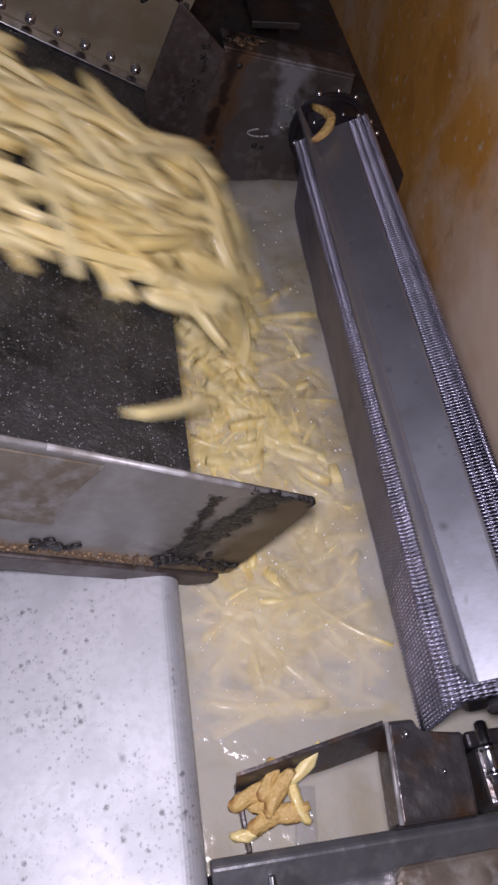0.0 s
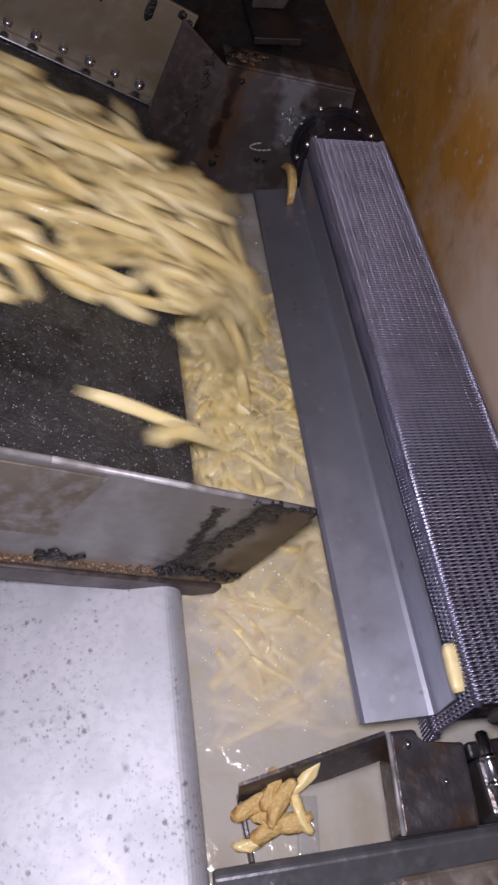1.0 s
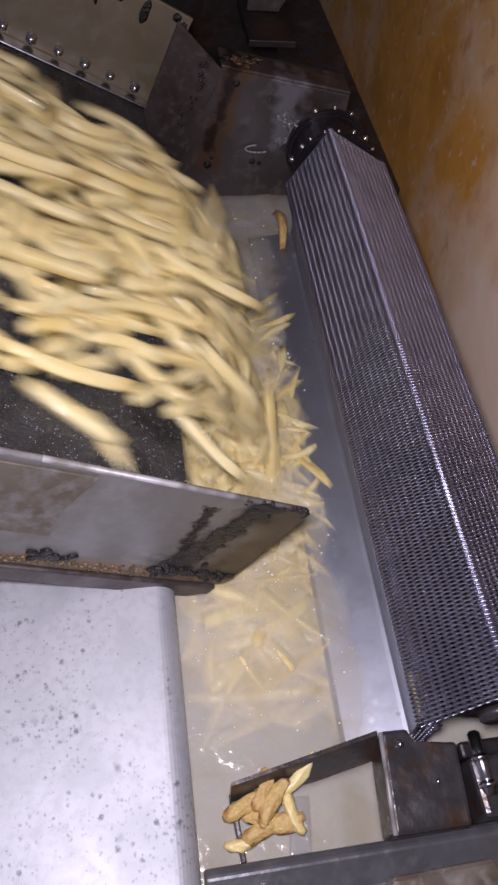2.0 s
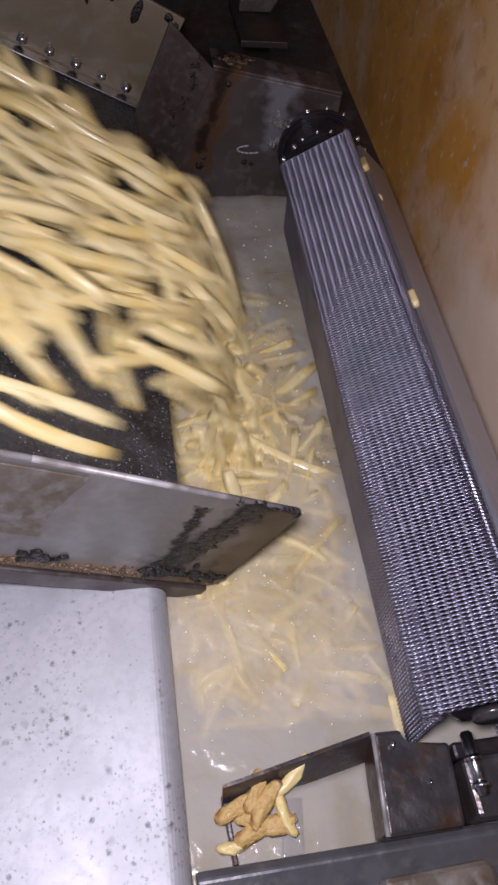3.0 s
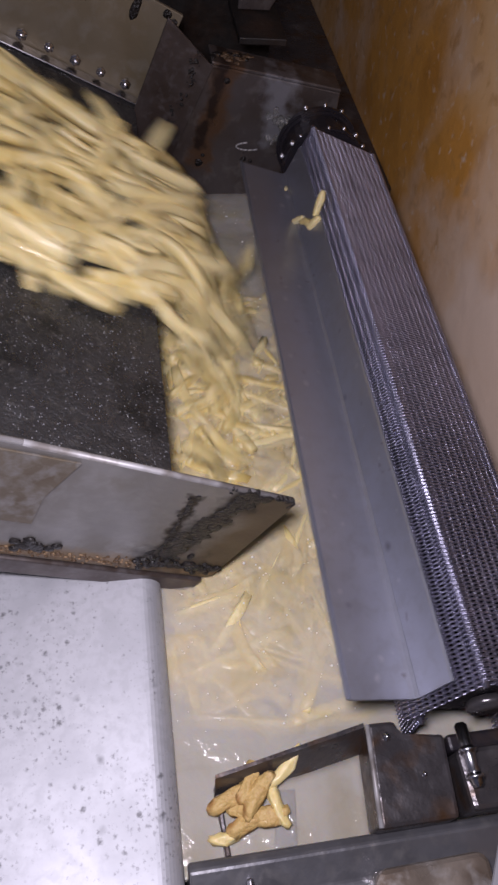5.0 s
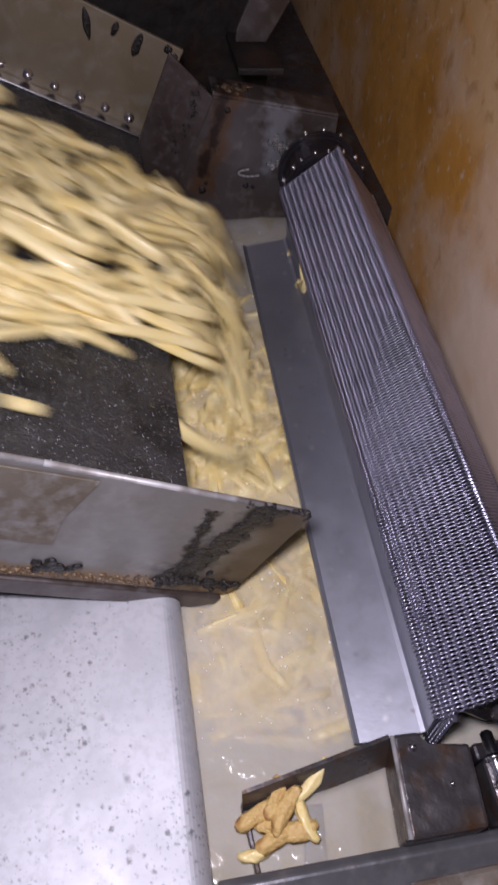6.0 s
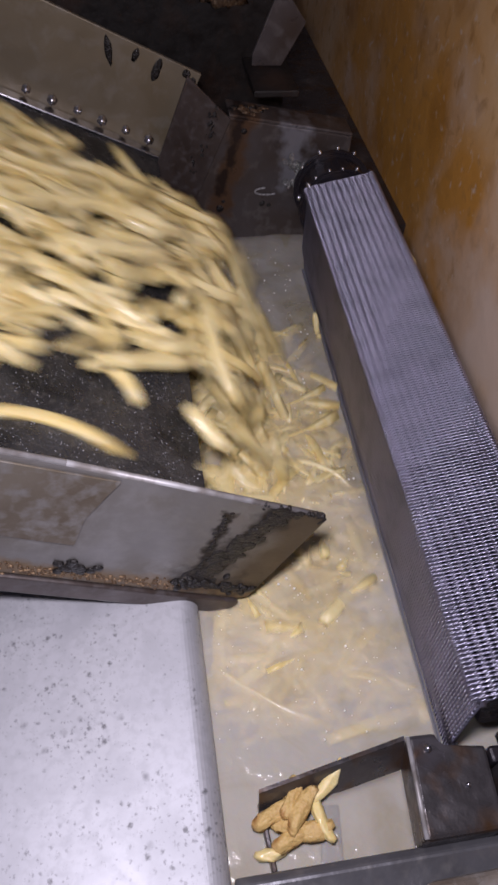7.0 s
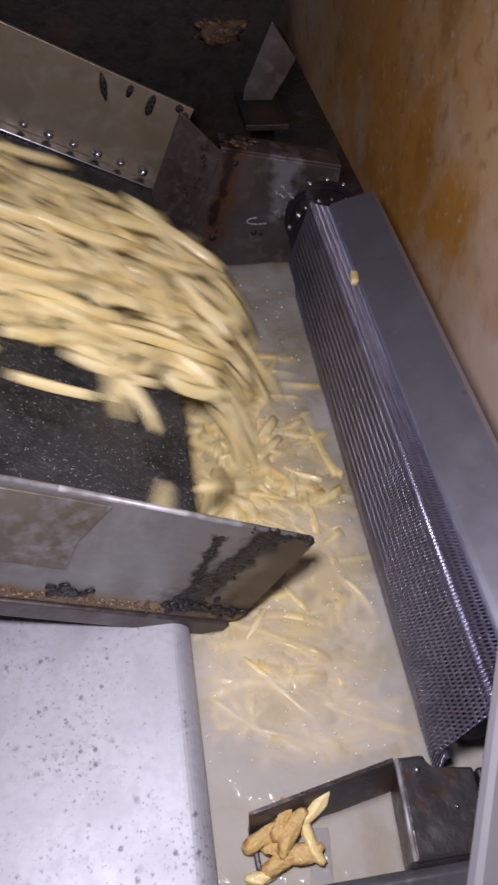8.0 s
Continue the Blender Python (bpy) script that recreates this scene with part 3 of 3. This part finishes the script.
LINKS, FLAPS = {}, {}
for n in range(-2, 10):
    link = new("belt_link")
    flight = n % 3 == 0
    tagged(link, "woven steel wire belt link carrying a bent sheet flight" if flight else "woven steel wire mesh link of the belt", "belt link", "links of the mesh belt")
    tagged(part("wire_weave", SPIRALS, None, link), kind="stuff")
    part("cross_rod", ROD, None, link)
    if flight:
        FLAPS[n] = part("paddle", PADDLE, None, link, "hinged grey sheet metal paddle")
        part("paddle_foot", FOOT, None, link, "flat grey sheet foot of the paddle")
    LINKS[n] = link

shaft = tagged(new("drive_shaft"), "dark square drive shaft inside the mesh belt", "shaft")
part("square_bar", box(-0.025, 0.025, BY0 + 0.004, BY1 - 0.004, -0.025, 0.025, 0.004), WETDARK, shaft)
part("journal", rod((0, BY0 - 0.0025, 0), (0, BY0 + 0.0035, 0), 0.012, 20, 0.001), GREASY, shaft, "round greasy journal", True)
part("journal", rod((0, BY1 - 0.0035, 0), (0, BY1 + 0.0015, 0), 0.012, 20, 0.001), GREASY, shaft, "round greasy journal", True)


# ---- potato fries ----
def fry_mesh(length, width, bend, twist, seed, material):
    """A cut potato stick: square section with soft edges, slightly bent and uneven."""
    r = random.Random(seed)
    bend *= length / 0.085
    bm = bmesh.new()
    rings, steps = [], 7
    for i in range(steps + 1):
        f = i / steps
        x = (f - 0.5) * length
        end = 1.0 - 0.24 * (abs(2 * f - 1) ** 9)
        w, h = width * end * r.uniform(0.93, 1.05) / 2, width * end * r.uniform(0.88, 1.02) / 2
        a = twist * (f - 0.5)
        ring = []
        for u, v in ((1, 0.78), (0.78, 1), (-0.78, 1), (-1, 0.78), (-1, -0.78), (-0.78, -1), (0.78, -1), (1, -0.78)):
            p = Vector((0, u * w, v * h))
            p.rotate(Euler((a, 0, 0)))
            ring.append(bm.verts.new((x, p.y + bend * ((2 * f - 1) ** 2 - 0.4), p.z + 0.3 * bend * math.sin(3 * f))))
        rings.append(ring)
    for a, b in zip(rings, rings[1:]):
        for k in range(8):
            bm.faces.new((a[k], a[(k + 1) % 8], b[(k + 1) % 8], b[k]))
    bm.faces.new(rings[0]), bm.faces.new(list(reversed(rings[-1])))
    return mesh_of(bm, material, True)


fr = random.Random(11)
FRIES = [fry_mesh(fr.choice((0.040, 0.055, 0.062, 0.070, 0.078, 0.088)) * fr.uniform(0.92, 1.06), fr.uniform(0.0072, 0.0098), fr.uniform(-0.010, 0.010), fr.uniform(-0.6, 0.6), k, FRY) for k in range(18)]
BROWN = [fry_mesh(fr.uniform(0.018, 0.032), fr.uniform(0.0065, 0.0095), fr.uniform(-0.005, 0.005), fr.uniform(-0.6, 0.6), 50 + k, FRIED) for k in range(6)]
PALE = [fry_mesh(fr.uniform(0.016, 0.030), fr.uniform(0.006, 0.0085), fr.uniform(-0.005, 0.005), fr.uniform(-0.6, 0.6), 70 + k, FRY) for k in range(4)]

G = 9.81
RATE, FIRST, LAST = 400, -3.2, 8.5          # fries a second over the lip
slope = Vector((math.cos(SL), 0, -math.sin(SL)))
STREAM = []
count = int((LAST - FIRST) * RATE)
for i in range(count):
    t_lip = FIRST + (i + fr.random()) / RATE
    surge = float(np.interp(t_lip, (-1, 0, 0.5, 1.25, 1.6, 2, 3, 3.5, 4, 4.5, 6, 6.5, 7, 7.5, 8), (0.2, 0.0, 0.0, 0.0, 1.0, 0.6, 0.40, 0.50, 0.2, 0.0, 0.12, 0.5, 0.5, 0.28, 0.22)))
    y_near = 0.35 - 0.13 * surge
    y = y_near + (0.522 - y_near) * fr.random() ** 0.9
    if fr.random() < 0.018:
        y = fr.uniform(0.23, y_near)
    v = fr.uniform(0.38, 0.62)
    up = 0.006 + 0.040 * fr.random() ** 1.4 * min(1.0, (y - y_near + 0.02) / 0.10, (0.56 - y) / 0.09)
    STREAM.append(dict(
        t=t_lip, y=y, v=v, h=up, wait=-(0.42 + 0.85 * max(0.0, i / count)) + fr.uniform(-0.04, 0.04), wy=fr.uniform(0.215, 0.625), wh=0.006 + 0.05 * fr.random(),
        yaw=fr.gauss(4, 40), roll=fr.uniform(0, 90), spin=fr.gauss(0, 90), tip=fr.uniform(15, 55), drift=-fr.uniform(0.03, 0.10) * (2.6 if fr.random() < 0.55 else 1.0), slip=fr.uniform(-0.075, 0.050),
        life=fr.choice((0.25, 0.5, 0.8, 1.3, 2.0, 3.0)) * fr.uniform(0.7, 1.3), lean=fr.gauss(0, 3), stop=0.088 + 0.15 * fr.random() ** 1.3, float_z=fr.uniform(-0.0105, -0.0066) if fr.random() < 0.75 else fr.uniform(-0.014, -0.0105), yaw2=fr.uniform(-80, 80), mesh=fr.randrange(18)))


def fry_pose(f, t):
    """Waits in the heap up the chute, slides to the lip, falls, and drifts in the water until it sinks."""
    s = t - f["t"]
    vy = -f["v"] * math.sin(SL)
    z0 = LIP_Z + f["h"] * math.cos(SL)
    x0 = LIP_X + f["h"] * math.sin(SL)
    fall = (vy + math.sqrt(vy * vy + 2 * G * z0)) / G
    if s < 0:
        d = max(f["v"] * s, f["wait"])
        k = min(1.0, d / f["wait"]) ** 2
        h = f["h"] * (1 - k) + f["wh"] * k
        spread = min(0.62, f["y"] - 0.32 * d * max(0.0, (f["y"] - 0.38) / 0.15))      # the heap narrows towards the lip
        p = chute_m @ Vector((d, spread * (1 - k) + f["wy"] * k, h))
        return pose(*p, f["roll"] , 25, f["yaw"] + 0.25 * f["spin"] * max(s, -0.5))
    if s < fall:
        return pose(x0 + f["v"] * math.cos(SL) * s, f["y"], z0 + vy * s - G * s * s / 2, f["roll"], 25 + f["tip"] * s / fall, f["yaw"] + f["spin"] * s * 0.25)
    u = s - fall
    w = 1 - math.exp(-3 * u)
    aim, reach = radians(f["yaw"] + f["spin"] * fall * 0.25 + f["yaw2"]), 0.042      # keeps clear of the sides
    sink = max(0.0, u - f["life"]) * 0.008 + 0.9 * max(0.0, u - f["life"] - 1.2) * 0.02
    x = max(0.0325 + reach * abs(math.cos(aim)), min(x0 + f["v"] * math.cos(SL) * fall + f["slip"] * w, 0.172 - reach * abs(math.cos(aim))))
    y = f["y"] - 0.02 * w + f["drift"] * u
    dip = -0.004 * math.exp(-6 * u)
    low = max(-0.060, f["float_z"] + dip - sink + 0.032 * min(max(0.0, y - 0.20), 0.10))
    y = max(y, f["stop"] + reach * abs(math.sin(aim)))
    return pose(x, y, low, f["roll"], f["lean"] + (25 + f["tip"]) * math.exp(-7 * u), f["yaw"] + f["spin"] * fall * 0.25 + f["yaw2"] * w)


def fry_times(f):
    vy = -f["v"] * math.sin(SL)
    z0 = LIP_Z + f["h"] * math.cos(SL)
    fall = (vy + math.sqrt(vy * vy + 2 * G * z0)) / G
    go = f["wait"] / f["v"]
    marks = [go - 0.1, go, go * 0.6, go * 0.3, -0.1, 0.0, fall * 0.5, fall, fall + 0.1, fall + 0.25, fall + 0.6, fall + 1.2, fall + 2.2, fall + 4]
    inside = sorted({frame(f["t"] + m) for m in marks if 0 < f["t"] + m < 8} | {1, frame(8)})
    return [(k - 1) / FPS for k in inside]


SLIDING = []
for f in STREAM:
    ob = new("potato_fry", FRIES[f["mesh"]])
    tagged(ob, "pale raw cut potato fry sliding into the milky water", "fry", "potato fries in the stream", "stuff" if len(SLIDING) % 13 else "")
    SLIDING.append((ob, f))

# browned fries caught at the bracket: offset, length, turn, height, browned
def lumpy_piece(length, width, seed, material):
    """A softened, wet fry end: uneven, with knobs and a bend."""
    bm = bmesh.new()
    bmesh.ops.create_icosphere(bm, subdivisions=3, radius=1)
    o = Vector((seed * 3.1, seed * 1.7, 2))
    for v in bm.verts:
        c = v.co.copy()
        k = 1 + 0.32 * noise.noise(c * 2.1 + o) + 0.26 * noise.noise(c * 5.5 + o)
        square = (0.80 + 0.5 * abs(c.y * c.z)) * max(0.2, math.sqrt(max(0.0, 1 - c.x * c.x))) ** -0.55
        f = math.copysign(abs(c.x) ** 0.9, c.x) * (1 + 0.12 * noise.noise(c * 3 + o))
        v.co = Vector((f * length / 2, c.y * k * square * width / 2 * (1 + 0.35 * noise.noise(Vector((f * 2.2, seed, 0)))) + 0.10 * length * (f * f - 0.4) * math.sin(seed), c.z * k * width * 0.42 * max(0.2, math.sqrt(max(0.0, 1 - c.x * c.x))) ** -0.55))
    return mesh_of(bm, material, True)


for k, (dx, dy, length, turn, z, browned) in enumerate((
        (0.018, 0.016, 0.034, 38, 0.012, 0), (-0.005, 0.011, 0.024, 62, 0.011, 1), (-0.018, 0.004, 0.028, 24, 0.007, 1), (0.000, 0.003, 0.030, 50, 0.012, 1), (0.012, -0.003, 0.028, 102, 0.009, 0),
        (-0.006, -0.011, 0.030, 16, 0.006, 1), (0.007, -0.010, 0.022, 8, 0.007, 1), (-0.021, -0.017, 0.022, 10, 0.002, 0), (-0.011, -0.004, 0.018, -20, 0.006, 1), (0.006, 0.011, 0.016, 85, 0.006, 1))):
    ob = new("stuck_fry", lumpy_piece(length, 0.0098 if browned else 0.0074, k + 1, FRIED if browned else FRY))
    tagged(ob, "browned wet fry piece caught at the steel bracket" if browned else "pale wet fry piece caught at the steel bracket", "fry", "fries caught at the bracket")
    ob.matrix_basis = pose(0.0725 + 0.88 * dx, 0.0515 + 0.85 * dy, z, fr.uniform(-20, 20), fr.uniform(-12, 8), turn)

# bits that ride on the belt: link, along the belt, across it, turn, mesh
RIDERS = []
HOOK = fry_mesh(0.046, 0.0072, 0.026, 0.5, 91, FRIED)
CLUMP = [lumpy_piece(length, 0.0066, 60 + k, FRY) for k, length in enumerate((0.020, 0.024, 0.017, 0.022))]
for n, x, y, z, tilt, turn, me, what in (
        (0, -0.003, 0.553, 0.013, 22, 82, HOOK, "browned bent fry hooked over the paddle end"),
        (3, -0.008, 0.480, 0.0060, 0, -40, CLUMP[0], "pale soft fry end stuck across the paddle foot"), (3, 0.000, 0.466, 0.0060, 0, -62, CLUMP[1], "pale soft fry end stuck across the paddle foot"),
        (3, 0.009, 0.456, 0.0060, 0, -15, CLUMP[2], "pale soft fry end stuck across the paddle foot"), (3, 0.021, 0.465, 0.007, 0, 35, CLUMP[3], "pale soft fry end stuck across the paddle foot"),
        (3, -0.0215, 0.357, 0.004, 0, 85, PALE[3], "small fry end stuck on the wire mesh"), (3, -0.020, 0.524, 0.004, 0, 70, PALE[1], "small fry end stuck on the wire mesh"),
        (0, 0.024, 0.094, 0.004, 0, 85, PALE[0], "small pale fry end stuck on the wire mesh"), (6, -0.020, 0.44, 0.004, 0, 80, PALE[3], "small fry end stuck on the wire mesh")):
    ob = new("belt_scrap", me)
    tagged(ob, what, "fry scrap")
    RIDERS.append((ob, n, pose(x, y, RHO + z, tilt, 0, turn)))

# droplets on the wet pan, bubbles on the water
def beads(name, places, material):
    vs, fs = [], []
    for p, r, m in places:
        base = len(vs)
        vs.append(m @ (p + Vector((0, 0, r * 0.8))))
        for ring, (k, h) in enumerate(((0.7, 0.55), (1.0, 0.0))):
            for a in range(6):
                vs.append(m @ (p + Vector((k * r * math.cos(a * math.pi / 3), k * r * math.sin(a * math.pi / 3), h * r))))
        for a in range(6):
            b = (a + 1) % 6
            fs.append((base, base + 1 + a, base + 1 + b))
            fs.append((base + 1 + a, base + 7 + a, base + 7 + b, base + 1 + b))
    me = bpy.data.meshes.new(name)
    me.from_pydata([tuple(v) for v in vs], [], fs)
    me.materials.append(material)
    for f in me.polygons:
        f.use_smooth = True
    return new(name, me)


ident = Matrix.Identity(4)
drops = beads("water_drops", [(Vector((-0.30 * fr.random(), 0.197 + 0.2 * fr.random() ** 1.3, 0.0002)), 0.00012 + 0.00042 * fr.random() ** 2.4, chute_m) for _ in range(6500)], DROP_GLINT)
tagged(drops, "small water drops on the wet dark chute floor", "water drops", kind="stuff")
bubbles = beads("bubbles", [(Vector((fr.uniform(0.03, 0.165), fr.uniform(0.09, 0.6), 0.0008)), 0.0003 + 0.0008 * fr.random() ** 3, ident) for _ in range(420)], BUBBLE_GLINT)
tagged(bubbles, "tiny bubbles floating on the milky water", "bubbles", kind="stuff")

def motions():
    times = [i / 10 for i in range(81)]
    for n, link in LINKS.items():
        walk(link, [(t, belt_pose(n, t)) for t in times])
    for n, flap in FLAPS.items():
        walk(flap, [(t, flap_pose(n, t)) for t in times])
    for ob, n, m in RIDERS:
        walk(ob, [(t, belt_pose(n, t) @ m) for t in times])
    for ob, f in SLIDING:
        walk(ob, [(t, fry_pose(f, t)) for t in fry_times(f)])
    walk(shaft, [(t, SKEW @ pose(AX, 0, AZ, 0, 90 - PHASE - DEG_S * t, 0)) for t in times])


motions()
